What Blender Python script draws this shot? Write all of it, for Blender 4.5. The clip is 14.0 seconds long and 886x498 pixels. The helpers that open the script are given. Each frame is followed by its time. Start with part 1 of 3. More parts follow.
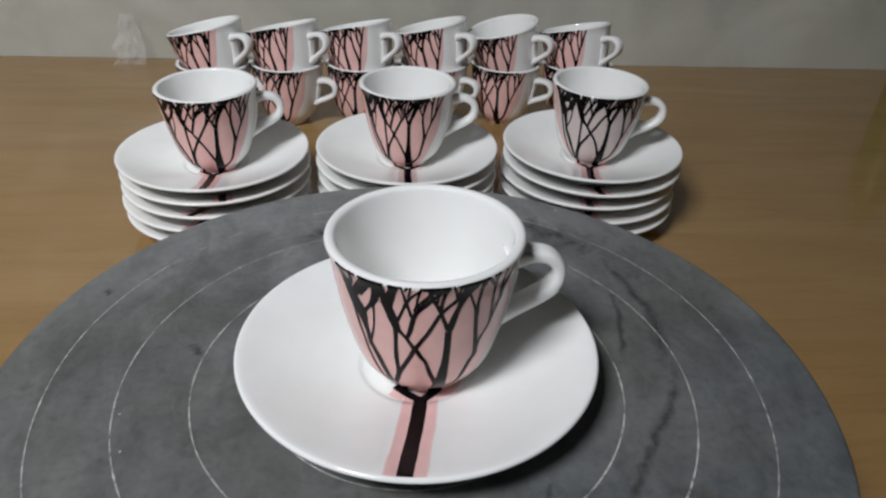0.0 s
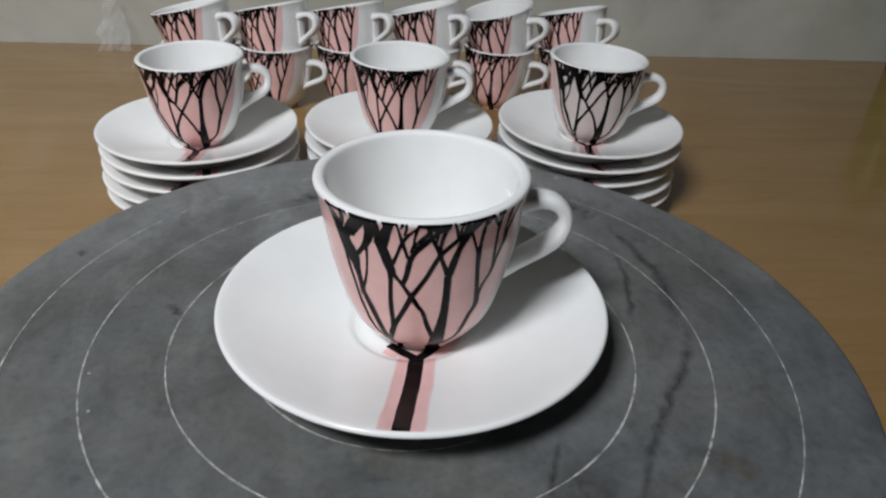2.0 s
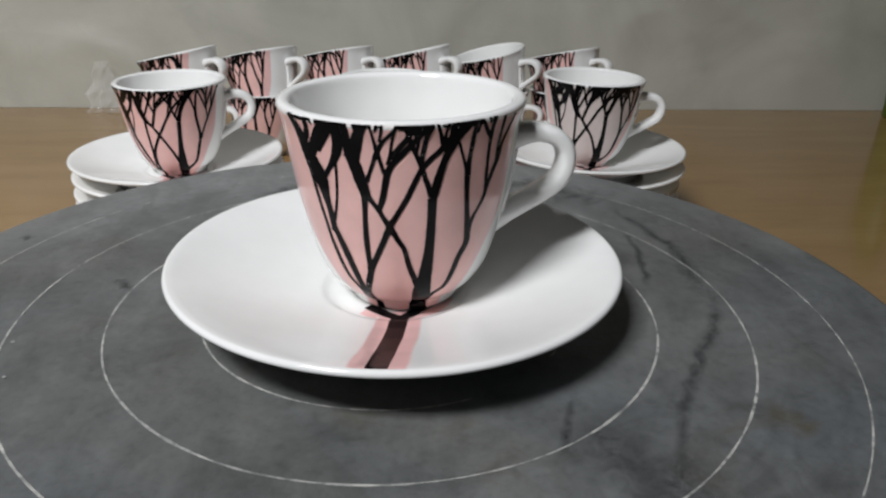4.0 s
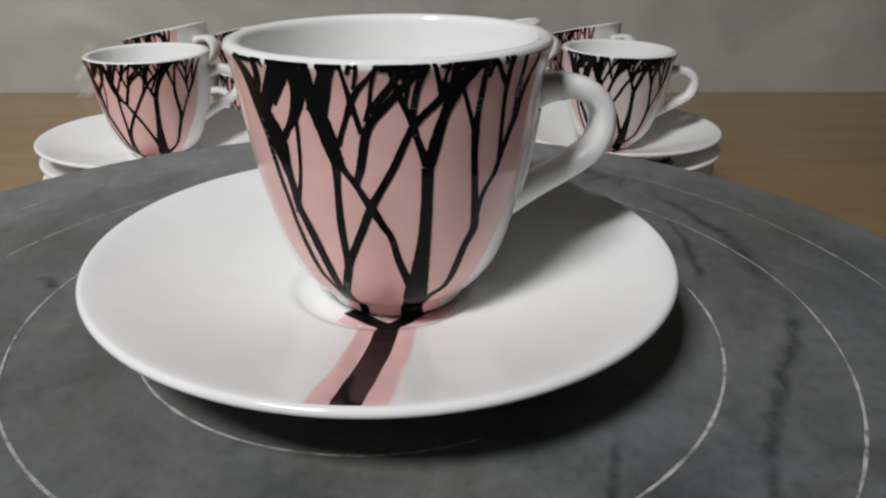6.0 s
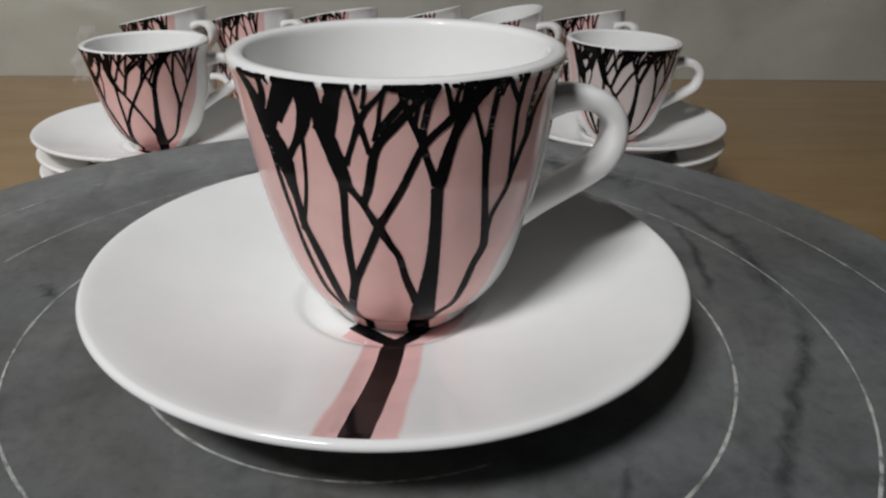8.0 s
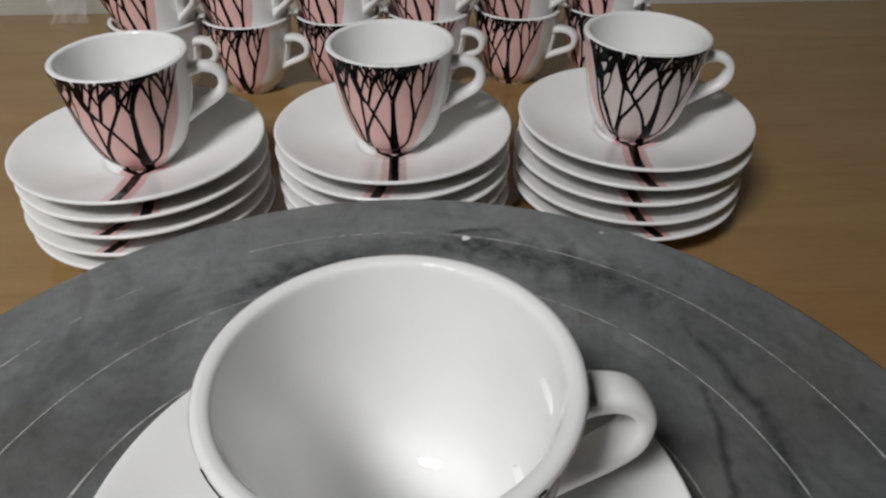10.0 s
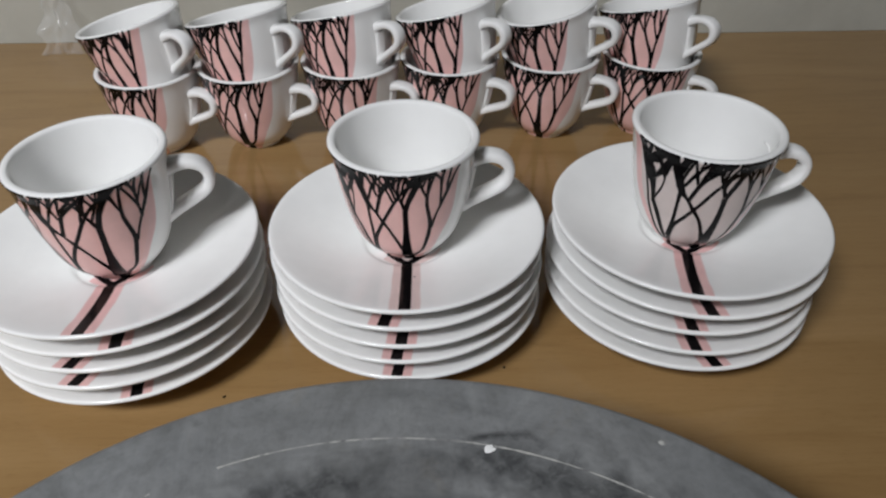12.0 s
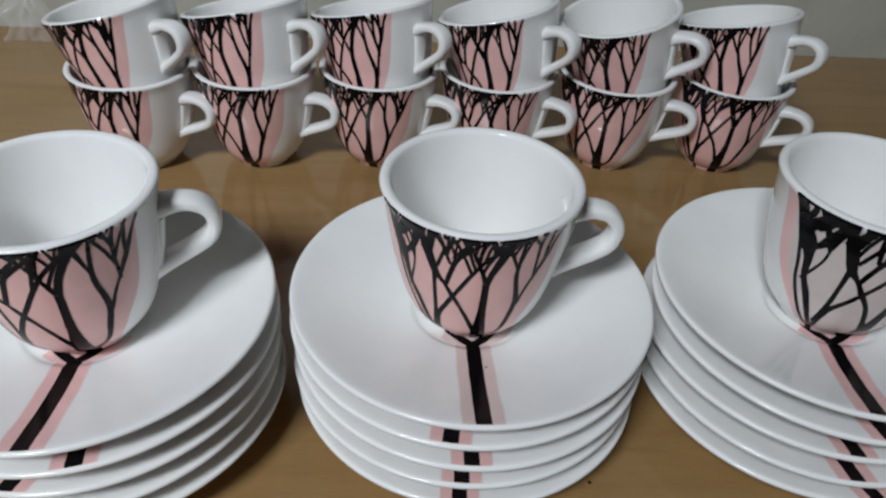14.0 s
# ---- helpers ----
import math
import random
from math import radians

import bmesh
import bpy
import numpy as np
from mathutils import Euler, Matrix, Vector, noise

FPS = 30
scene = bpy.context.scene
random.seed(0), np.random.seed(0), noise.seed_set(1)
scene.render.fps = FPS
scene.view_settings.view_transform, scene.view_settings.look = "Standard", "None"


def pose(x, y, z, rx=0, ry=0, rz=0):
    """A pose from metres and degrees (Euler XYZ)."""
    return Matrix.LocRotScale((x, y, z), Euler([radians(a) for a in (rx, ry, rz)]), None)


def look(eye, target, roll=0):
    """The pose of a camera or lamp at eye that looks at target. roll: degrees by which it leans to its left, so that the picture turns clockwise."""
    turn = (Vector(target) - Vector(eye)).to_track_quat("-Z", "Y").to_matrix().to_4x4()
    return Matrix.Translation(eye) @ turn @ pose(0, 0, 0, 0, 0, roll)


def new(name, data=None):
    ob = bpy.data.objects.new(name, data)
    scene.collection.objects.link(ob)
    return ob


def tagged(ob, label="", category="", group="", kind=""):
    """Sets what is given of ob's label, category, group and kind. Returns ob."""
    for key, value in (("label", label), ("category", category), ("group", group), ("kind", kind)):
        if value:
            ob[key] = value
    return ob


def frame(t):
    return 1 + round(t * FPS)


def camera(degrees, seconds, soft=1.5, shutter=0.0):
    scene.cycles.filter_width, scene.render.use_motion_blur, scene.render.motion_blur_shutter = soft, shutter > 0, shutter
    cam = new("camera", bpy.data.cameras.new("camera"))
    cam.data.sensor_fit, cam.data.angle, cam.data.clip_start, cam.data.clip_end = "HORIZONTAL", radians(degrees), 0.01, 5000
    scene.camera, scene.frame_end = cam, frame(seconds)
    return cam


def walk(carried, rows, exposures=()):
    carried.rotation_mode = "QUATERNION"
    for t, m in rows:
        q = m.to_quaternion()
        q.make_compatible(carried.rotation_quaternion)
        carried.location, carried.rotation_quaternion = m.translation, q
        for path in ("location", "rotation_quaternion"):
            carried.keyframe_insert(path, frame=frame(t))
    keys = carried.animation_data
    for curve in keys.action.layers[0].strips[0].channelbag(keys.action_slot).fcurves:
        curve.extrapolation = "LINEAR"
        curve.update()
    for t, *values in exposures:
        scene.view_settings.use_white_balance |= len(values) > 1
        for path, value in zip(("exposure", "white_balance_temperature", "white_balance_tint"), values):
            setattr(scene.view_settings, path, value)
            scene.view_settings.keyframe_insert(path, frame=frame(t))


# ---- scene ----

# ---------------------------------------------------------------- camera
cam = camera(61.8, 14.0, soft=2.4)
# seconds, x, y, z, yaw (left of +y), pitch (up), roll
PATH = [
    (0, -0.0170, -0.1935, 0.2564, -7.40, -32.21, 2.32),
    (0.5, -0.0179, -0.1910, 0.2562, -7.72, -32.08, 2.69),
    (1, -0.0176, -0.1871, 0.2544, -7.99, -32.32, 2.61),
    (1.5, -0.0151, -0.1861, 0.2433, -8.72, -33.60, 2.61),
    (2, -0.0182, -0.1891, 0.2310, -8.31, -31.38, 2.86),
    (2.5, -0.0174, -0.1890, 0.2228, -7.49, -29.24, 1.99),
    (3, -0.0150, -0.1908, 0.2104, -6.74, -28.09, 0.69),
    (3.5, -0.0132, -0.1897, 0.1935, -7.91, -24.72, 1.03),
    (4, -0.0120, -0.1834, 0.1797, -7.97, -23.77, 1.35),
    (4.2, -0.0112, -0.1805, 0.1770, -8.15, -23.90, 1.45),
    (6.3, -0.0042, -0.1410, 0.1607, -6.83, -24.48, 0.85),
    (6.5, -0.0043, -0.1398, 0.1606, -6.81, -24.68, 0.88),
    (7, -0.0047, -0.1401, 0.1608, -6.83, -24.54, 0.69),
    (7.5, -0.0054, -0.1404, 0.1617, -7.10, -24.67, 1.04),
    (8, -0.0058, -0.1390, 0.1663, -7.19, -25.83, 1.29),
    (8.5, -0.0035, -0.1314, 0.1829, -6.92, -29.29, 0.69),
    (9, -0.0017, -0.1197, 0.2022, -6.31, -31.46, 0.61),
    (9.2, -0.0022, -0.1140, 0.2087, -6.70, -32.63, 0.75),
    (11.3, 0.0113, -0.0236, 0.2361, -5.47, -39.31, -1.00),
    (11.5, 0.0119, -0.0166, 0.2378, -5.54, -39.34, -0.45),
    (12, 0.0104, -0.0038, 0.2443, -4.43, -38.42, -0.30),
    (12.5, 0.0099, 0.0119, 0.2465, -5.74, -37.68, 0.77),
    (13, 0.0075, 0.0311, 0.2380, -5.29, -37.49, 0.81),
    (13.5, -0.0026, 0.0522, 0.2242, -5.55, -38.37, 1.72),
    (14, -0.0189, 0.0744, 0.2141, -7.20, -38.09, 3.79),
]


def eye_pose(x, y, z, yaw, pitch, roll):
    a, b = radians(yaw), radians(pitch)
    ahead = Vector((-math.sin(a) * math.cos(b), math.cos(a) * math.cos(b), math.sin(b)))
    eye = Vector((x, y, z))
    return look(eye, eye + ahead, roll)


# seconds, stops, kelvin, tint
EXPOSURES = [(0, -0.07, 6310, 10), (2.5, -0.04, 6270, 10), (4, 0.09, 6400, 10), (6.5, -0.14, 6520, 11), (7.5, -0.15, 6520, 11), (9, -0.40, 6550, 10), (11.5, 0.04, 6440, 12), (12, 0.0, 6330, 11), (13, -0.11, 6130, 9), (14, -0.17, 6060, 8)]
walk(cam, [(t, eye_pose(*row)) for t, *row in PATH], EXPOSURES)

# ---------------------------------------------------------------- light
world = bpy.data.worlds.new("world")
scene.world = world
world.use_nodes = True
world.node_tree.nodes["Background"].inputs["Color"].default_value = (0.5, 0.52, 0.55, 1)
world.node_tree.nodes["Background"].inputs["Strength"].default_value = 0.0015

LAMP = Vector((-0.60, -0.60, 1.18))
lamp_data = bpy.data.lights.new("ceiling_lamp", "AREA")
lamp_data.shape, lamp_data.size, lamp_data.size_y = "RECTANGLE", 0.38, 0.22
lamp_data.energy, lamp_data.color = 7.9, (0.975, 0.985, 1.0)
lamp = new("ceiling_lamp", lamp_data)
lamp_data.spread = radians(110)
lamp.matrix_world = look(LAMP, (-0.32, 0.24, 0.0))


# ---------------------------------------------------------------- materials
def material(name, colour, rough=0.5, metal=0.0):
    m = bpy.data.materials.new(name)
    m.use_nodes = True
    b = m.node_tree.nodes["Principled BSDF"]
    b.inputs["Base Color"].default_value = (*colour, 1)
    b.inputs["Roughness"].default_value = rough
    b.inputs["Metallic"].default_value = metal
    return m, m.node_tree, b


def add(tree, kind, **values):
    n = tree.nodes.new(kind)
    for k, v in values.items():
        n.inputs[k].default_value = v
    return n


def mottle(tree, coord, scale, detail=4.0, rough=0.55, stretch=(1, 1, 1), distort=0.0):
    m = add(tree, "ShaderNodeMapping")
    m.inputs["Scale"].default_value = stretch
    tree.links.new(coord.outputs["Object"], m.inputs["Vector"])
    n = add(tree, "ShaderNodeTexNoise", Scale=scale, Detail=detail, Roughness=rough, Distortion=distort)
    tree.links.new(m.outputs["Vector"], n.inputs["Vector"])
    return n


def ramp(tree, source, stops):
    r = add(tree, "ShaderNodeValToRGB")
    e = r.color_ramp.elements
    while len(e) < len(stops):
        e.new(0.5)
    for el, (p, c) in zip(e, stops):
        el.position, el.color = p, (*c, 1) if len(c) == 3 else c
    tree.links.new(source, r.inputs["Fac"])
    return r


def mix(tree, fac, a, b, mode="MIX"):
    n = tree.nodes.new("ShaderNodeMix")
    n.data_type, n.blend_type = "RGBA", mode
    for key, v in ((0, fac), (6, a), (7, b)):
        if isinstance(v, (int, float)):
            n.inputs[key].default_value = v
        elif isinstance(v, tuple):
            n.inputs[key].default_value = (*v, 1)
        else:
            tree.links.new(v, n.inputs[key])
    return n.outputs[2]


def bump(tree, shader, height, strength, distance):
    b = add(tree, "ShaderNodeBump", Strength=strength, Distance=distance)
    tree.links.new(height, b.inputs["Height"])
    tree.links.new(b.outputs["Normal"], shader.inputs["Normal"])


WHITE = (0.893, 0.891, 0.875)


def thin_out(t, b, source):
    """Paint that runs out towards the edges of its patch (the mesh's fade value)."""
    a = t.nodes.new("ShaderNodeAttribute")
    a.attribute_name = "fade"
    t.links.new(source(a.outputs["Fac"]), b.inputs["Alpha"])


def glazed(name, colour, vary=0.03, rough=0.13, gloss=0.5, soft=False):
    """Glazed ceramic or printed glaze: faint unevenness of tone and of the gloss."""
    m, t, b = material(name, colour, rough)
    co = add(t, "ShaderNodeTexCoord")
    n = mottle(t, co, 60, 3)
    lo, hi = tuple(c * (1 - vary) for c in colour), tuple(min(1, c * (1 + vary)) for c in colour)
    t.links.new(ramp(t, n.outputs["Fac"], [(0.35, lo), (0.65, hi)]).outputs["Color"], b.inputs["Base Color"])
    fine = mottle(t, co, 220, 2)
    r = add(t, "ShaderNodeMapRange")
    r.inputs["To Min"].default_value, r.inputs["To Max"].default_value = rough * 0.8, rough * 1.35
    t.links.new(n.outputs["Fac"], r.inputs["Value"])
    t.links.new(r.outputs["Result"], b.inputs["Roughness"])
    bump(t, b, fine.outputs["Fac"], 0.02, 0.0004)
    b.inputs["IOR"].default_value = 1.5
    b.inputs["Specular IOR Level"].default_value = gloss
    if soft:
        # thin paint: the white glaze shows through towards the edges
        a = t.nodes.new("ShaderNodeAttribute")
        a.attribute_name = "fade"
        base = b.inputs["Base Color"].links[0].from_socket
        t.links.new(mix(t, a.outputs["Fac"], WHITE, base), b.inputs["Base Color"])
        r.inputs["To Min"].default_value = 0.07
    return m


PORCELAIN = glazed("white_porcelain", WHITE, 0.015, 0.035)
SAUCER_GLAZE = glazed("white_saucer_glaze", WHITE, 0.02, 0.11, 0.42)
PINK_LIGHT = glazed("light_pink_glaze", (0.84, 0.54, 0.52), 0.05, 0.10, 0.45, soft=True)
PINK_PALE = glazed("pale_pink_glaze", (0.77, 0.62, 0.59), 0.04, 0.12, 0.45, soft=True)


def two_tone(m, name, colour):
    """The same glaze, turning to another colour where the mesh's tone value is one."""
    m = m.copy()
    m.name = name
    t = m.node_tree
    b = t.nodes["Principled BSDF"]
    base = b.inputs["Base Color"].links[0].from_socket
    a = t.nodes.new("ShaderNodeAttribute")
    a.attribute_name = "tone"
    co = add(t, "ShaderNodeTexCoord")
    n = mottle(t, co, 55, 4, 0.6)
    lo, hi = tuple(c * 0.93 for c in colour), tuple(min(1, c * 1.06) for c in colour)
    r = ramp(t, n.outputs["Fac"], [(0.35, lo), (0.65, hi)])
    t.links.new(mix(t, a.outputs["Fac"], base, r.outputs["Color"]), b.inputs["Base Color"])
    return m


GROUND = two_tone(PINK_LIGHT, "pink_ground", (0.85, 0.53, 0.493))
GROUND_PALE = two_tone(PINK_LIGHT, "pale_ground", (0.70, 0.61, 0.58))
BLACK = glazed("black_glaze", (0.005, 0.0045, 0.005), 0.2, 0.10, 0.12)
BLACK_MATT = glazed("black_saucer_paint", (0.006, 0.005, 0.0055), 0.2, 0.13, 0.1)


def wheel_metal():
    """Dull grey cast metal: worn round and round, with dark smears along the turning, brownish stains and fine pitting."""
    m, t, b = material("grey_cast_metal", (0.13, 0.13, 0.13), 0.5, 0.0)
    co = add(t, "ShaderNodeTexCoord")
    sep = add(t, "ShaderNodeSeparateXYZ")
    t.links.new(co.outputs["Object"], sep.inputs["Vector"])

    def calc(op, x, y):
        n = t.nodes.new("ShaderNodeMath")
        n.operation = op
        for i, v in enumerate((x, y)):
            if isinstance(v, (int, float)):
                n.inputs[i].default_value = v
            else:
                t.links.new(v, n.inputs[i])
        return n.outputs[0]

    radius = calc("SQRT", calc("ADD", calc("MULTIPLY", sep.outputs["X"], sep.outputs["X"]), calc("MULTIPLY", sep.outputs["Y"], sep.outputs["Y"])), 0)
    across = calc("DIVIDE", sep.outputs["X"], calc("ADD", radius, 0.001))
    along = calc("DIVIDE", sep.outputs["Y"], calc("ADD", radius, 0.001))
    polar = add(t, "ShaderNodeCombineXYZ")
    t.links.new(calc("MULTIPLY", radius, 75.0), polar.inputs["X"])
    t.links.new(calc("MULTIPLY", across, 2.4), polar.inputs["Y"])
    t.links.new(calc("MULTIPLY", along, 2.4), polar.inputs["Z"])
    smear = add(t, "ShaderNodeTexNoise", Scale=1.0, Detail=7.0, Roughness=0.62, Distortion=0.7)
    t.links.new(polar.outputs["Vector"], smear.inputs["Vector"])
    big = mottle(t, co, 12, 5, 0.6, distort=0.6)
    mid = mottle(t, co, 42, 5, 0.6, (1, 1.3, 1), 0.8)
    pits = mottle(t, co, 330, 4, 0.7)
    rust = mottle(t, co, 22, 5, 0.65, distort=1.2)
    c = ramp(t, big.outputs["Fac"], [(0.36, (0.112, 0.117, 0.116)), (0.50, (0.137, 0.143, 0.142)), (0.66, (0.165, 0.172, 0.170))]).outputs["Color"]
    cloud = mottle(t, co, 7, 4, 0.55, distort=0.9)
    c = mix(t, 1.0, c, ramp(t, cloud.outputs["Fac"], [(0.34, (1.05, 1.02, 0.96)), (0.5, (1, 1, 1.01)), (0.66, (0.97, 1.0, 1.06))]).outputs["Color"], "MULTIPLY")
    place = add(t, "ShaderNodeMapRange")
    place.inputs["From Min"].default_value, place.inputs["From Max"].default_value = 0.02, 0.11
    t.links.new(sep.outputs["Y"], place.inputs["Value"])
    # patchy paler grey mixed in towards the far side (+y)
    far_pale = calc("MULTIPLY", place.outputs["Result"], calc("MULTIPLY", big.outputs["Fac"], 1.15))
    c = mix(t, far_pale, c, (0.268, 0.272, 0.270))
    dark = ramp(t, smear.outputs["Fac"], [(0.33, (0.78, 0.78, 0.78)), (0.43, (0.93, 0.93, 0.93)), (0.52, (1, 1, 1)), (0.70, (1.04, 1.04, 1.04))]).outputs["Color"]
    c = mix(t, 0.85, c, dark, "MULTIPLY")
    blotch = ramp(t, mid.outputs["Fac"], [(0.30, (0.74, 0.74, 0.73)), (0.46, (0.95, 0.95, 0.95)), (0.68, (1.02, 1.02, 1.02))]).outputs["Color"]
    c = mix(t, 0.7, c, blotch, "MULTIPLY")
    brown = ramp(t, rust.outputs["Fac"], [(0.60, (1, 1, 1)), (0.74, (0.86, 0.76, 0.62))]).outputs["Color"]
    c = mix(t, 0.7, c, brown, "MULTIPLY")
    grain = ramp(t, pits.outputs["Fac"], [(0.30, (0.80, 0.80, 0.80)), (0.5, (0.99, 0.99, 0.99)), (0.72, (1.08, 1.08, 1.08))]).outputs["Color"]
    c = mix(t, 0.85, c, grain, "MULTIPLY")
    worn = mottle(t, co, 48, 6, 0.66, (1.0, 0.5, 1), 1.2)
    c = mix(t, 0.9, c, ramp(t, worn.outputs["Fac"], [(0.37, (0.80, 0.80, 0.79)), (0.46, (0.94, 0.94, 0.94)), (0.55, (1.02, 1.02, 1.02)), (0.65, (1.17, 1.17, 1.16))]).outputs["Color"], "MULTIPLY")
    specks = mottle(t, co, 120, 2, 0.5)
    c = mix(t, 0.9, c, ramp(t, specks.outputs["Fac"], [(0.25, (0.78, 0.78, 0.78)), (0.33, (1, 1, 1))]).outputs["Color"], "MULTIPLY")
    ring = ramp(t, calc("MULTIPLY", radius, 5.0), [(0.485, (0, 0, 0)), (0.505, (1, 1, 1)), (0.575, (1, 1, 1)), (0.597, (0, 0, 0))]).outputs["Color"]
    patch = ramp(t, smear.outputs["Fac"], [(0.40, (1, 1, 1)), (0.56, (0, 0, 0))]).outputs["Color"]
    wet = calc("MULTIPLY", calc("MULTIPLY", ring, patch), place.outputs["Result"])
    c = mix(t, calc("MULTIPLY", wet, 0.5), c, (0.075, 0.077, 0.078))
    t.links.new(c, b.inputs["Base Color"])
    r = ramp(t, smear.outputs["Fac"], [(0.3, (0.36, 0.36, 0.36)), (0.7, (0.52, 0.52, 0.52))])
    t.links.new(r.outputs["Color"], b.inputs["Roughness"])
    bump(t, b, pits.outputs["Fac"], 0.22, 0.0008)
    return m


def chalk():
    m, t, b = material("scribed_line", (0.42, 0.42, 0.40), 0.7)
    co = add(t, "ShaderNodeTexCoord")
    n = mottle(t, co, 260, 4, 0.7)
    c = ramp(t, n.outputs["Fac"], [(0.36, (0.16, 0.16, 0.16)), (0.5, (0.36, 0.36, 0.34)), (0.66, (0.55, 0.54, 0.50))])
    t.links.new(c.outputs["Color"], b.inputs["Base Color"])
    return m


def veneer():
    m, t, b = material("brown_wood_veneer", (0.27, 0.17, 0.09), 0.36)
    co = add(t, "ShaderNodeTexCoord")
    broad = mottle(t, co, 5, 4, 0.55, (1, 7, 1), 0.5)
    band = mottle(t, co, 9, 5, 0.6, (1, 10, 1), 1.1)
    grain = mottle(t, co, 26, 6, 0.65, (1, 22, 1), 0.3)
    pores = mottle(t, co, 160, 3, 0.6, (1, 14, 1))
    c = ramp(t, broad.outputs["Fac"], [(0.28, (0.287, 0.173, 0.069)), (0.5, (0.310, 0.190, 0.078)), (0.74, (0.341, 0.214, 0.092))])
    f = ramp(t, band.outputs["Fac"], [(0.34, (0.80, 0.77, 0.72)), (0.47, (0.97, 0.97, 0.96)), (0.60, (1, 1, 1)), (0.72, (1.07, 1.07, 1.08))])
    g = ramp(t, grain.outputs["Fac"], [(0.3, (0.82, 0.79, 0.75)), (0.6, (1, 1, 1))])
    p = ramp(t, pores.outputs["Fac"], [(0.28, (0.70, 0.67, 0.62)), (0.42, (1, 1, 1))])
    c = mix(t, 0.38, c.outputs["Color"], f.outputs["Color"], "MULTIPLY")
    c = mix(t, 0.32, c, g.outputs["Color"], "MULTIPLY")
    t.links.new(mix(t, 0.7, c, p.outputs["Color"], "MULTIPLY"), b.inputs["Base Color"])
    smear = mottle(t, co, 9, 3)
    r = ramp(t, smear.outputs["Fac"], [(0.3, (0.035, 0.035, 0.035)), (0.7, (0.085, 0.085, 0.085))])
    t.links.new(r.outputs["Color"], b.inputs["Roughness"])
    bump(t, b, pores.outputs["Fac"], 0.06, 0.0004)
    return m


def painted(name, colour, rough=0.7, vary=0.08, scale=4.0):
    m, t, b = material(name, colour, rough)
    co = add(t, "ShaderNodeTexCoord")
    n = mottle(t, co, scale, 5, 0.6)
    f = mottle(t, co, 120, 3)
    lo, hi = tuple(c * (1 - vary) for c in colour), tuple(min(1, c * (1 + vary)) for c in colour)
    t.links.new(ramp(t, n.outputs["Fac"], [(0.32, lo), (0.68, hi)]).outputs["Color"], b.inputs["Base Color"])
    bump(t, b, f.outputs["Fac"], 0.1, 0.001)
    return m


def film_sheet():
    m, t, b = material("grey_plastic_sheet", (0.40, 0.40, 0.375), 0.42)
    co = add(t, "ShaderNodeTexCoord")
    n = mottle(t, co, 7, 5, 0.6, distort=0.8)
    w = mottle(t, co, 24, 4, 0.6, (1, 1, 1.4), 1.2)
    c = ramp(t, n.outputs["Fac"], [(0.28, (0.400, 0.398, 0.350)), (0.5, (0.475, 0.470, 0.415)), (0.72, (0.545, 0.540, 0.478))])
    t.links.new(c.outputs["Color"], b.inputs["Base Color"])
    bump(t, b, w.outputs["Fac"], 0.16, 0.004)
    return m


def clear_film():
    m, t, b = material("clear_plastic_film", (0.95, 0.95, 0.95), 0.12)
    b.inputs["Alpha"].default_value = 0.16
    b.inputs["Specular IOR Level"].default_value = 0.8
    co = add(t, "ShaderNodeTexCoord")
    n = mottle(t, co, 45, 3, distort=1.0)
    bump(t, b, n.outputs["Fac"], 0.4, 0.003)
    return m


def stain_paint(name, colour, strength):
    m, t, b = material(name, colour, 0.5)
    co = add(t, "ShaderNodeTexCoord")
    n = mottle(t, co, 170, 5, 0.7, distort=0.6)
    r = ramp(t, n.outputs["Fac"], [(0.36, (0.15, 0.15, 0.15)), (0.62, (strength, strength, strength))])

    def worn(fac):
        k = t.nodes.new("ShaderNodeMath")
        k.operation = "MULTIPLY"
        t.links.new(fac, k.inputs[0])
        t.links.new(r.outputs["Color"], k.inputs[1])
        return k.outputs[0]

    thin_out(t, b, worn)
    return m


SMEAR = stain_paint("dark_smear", (0.045, 0.046, 0.048), 0.62)
DAMP = stain_paint("damp_patch", (0.070, 0.072, 0.074), 0.75)
RUST = stain_paint("brown_stain", (0.15, 0.125, 0.07), 0.5)
WHEEL, CHALK, VENEER = wheel_metal(), chalk(), veneer()
WALL = painted("wall_paint", (0.07, 0.07, 0.07))
CEILING = painted("ceiling_paint", (0.12, 0.12, 0.12))
FLOOR = painted("floor_tile", (0.10, 0.09, 0.08), 0.5)
SHEET, FILM = film_sheet(), clear_film()
GREEN = painted("green_plastic", (0.10, 0.21, 0.018), 0.35, 0.15, 20)


# ---------------------------------------------------------------- mesh helpers
def part(name, bm, mat, parent=None, label="", smooth=True):
    me = bpy.data.meshes.new(name)
    bm.to_mesh(me)
    bm.free()
    if smooth:
        for f in me.polygons:
            f.use_smooth = True
    me.materials.append(mat)
    ob = new(name, me)
    ob.parent = parent
    if label:
        ob["label"] = label
    return ob


def holder(name, m=None):
    ob = new(name)
    ob.empty_display_size = 0.01
    if m is not None:
        ob.matrix_world = m
    return ob


def box(bm, x0, x1, y0, y1, z0, z1, bevel=0.0):
    r = bmesh.ops.create_cube(bm, size=1)
    for v in r["verts"]:
        v.co = Vector(((x0 + x1) / 2 + v.co.x * (x1 - x0), (y0 + y1) / 2 + v.co.y * (y1 - y0), (z0 + z1) / 2 + v.co.z * (z1 - z0)))
    if bevel:
        es = list({e for v in r["verts"] for e in v.link_edges})
        bmesh.ops.bevel(bm, geom=es, offset=bevel, segments=3, affect="EDGES")


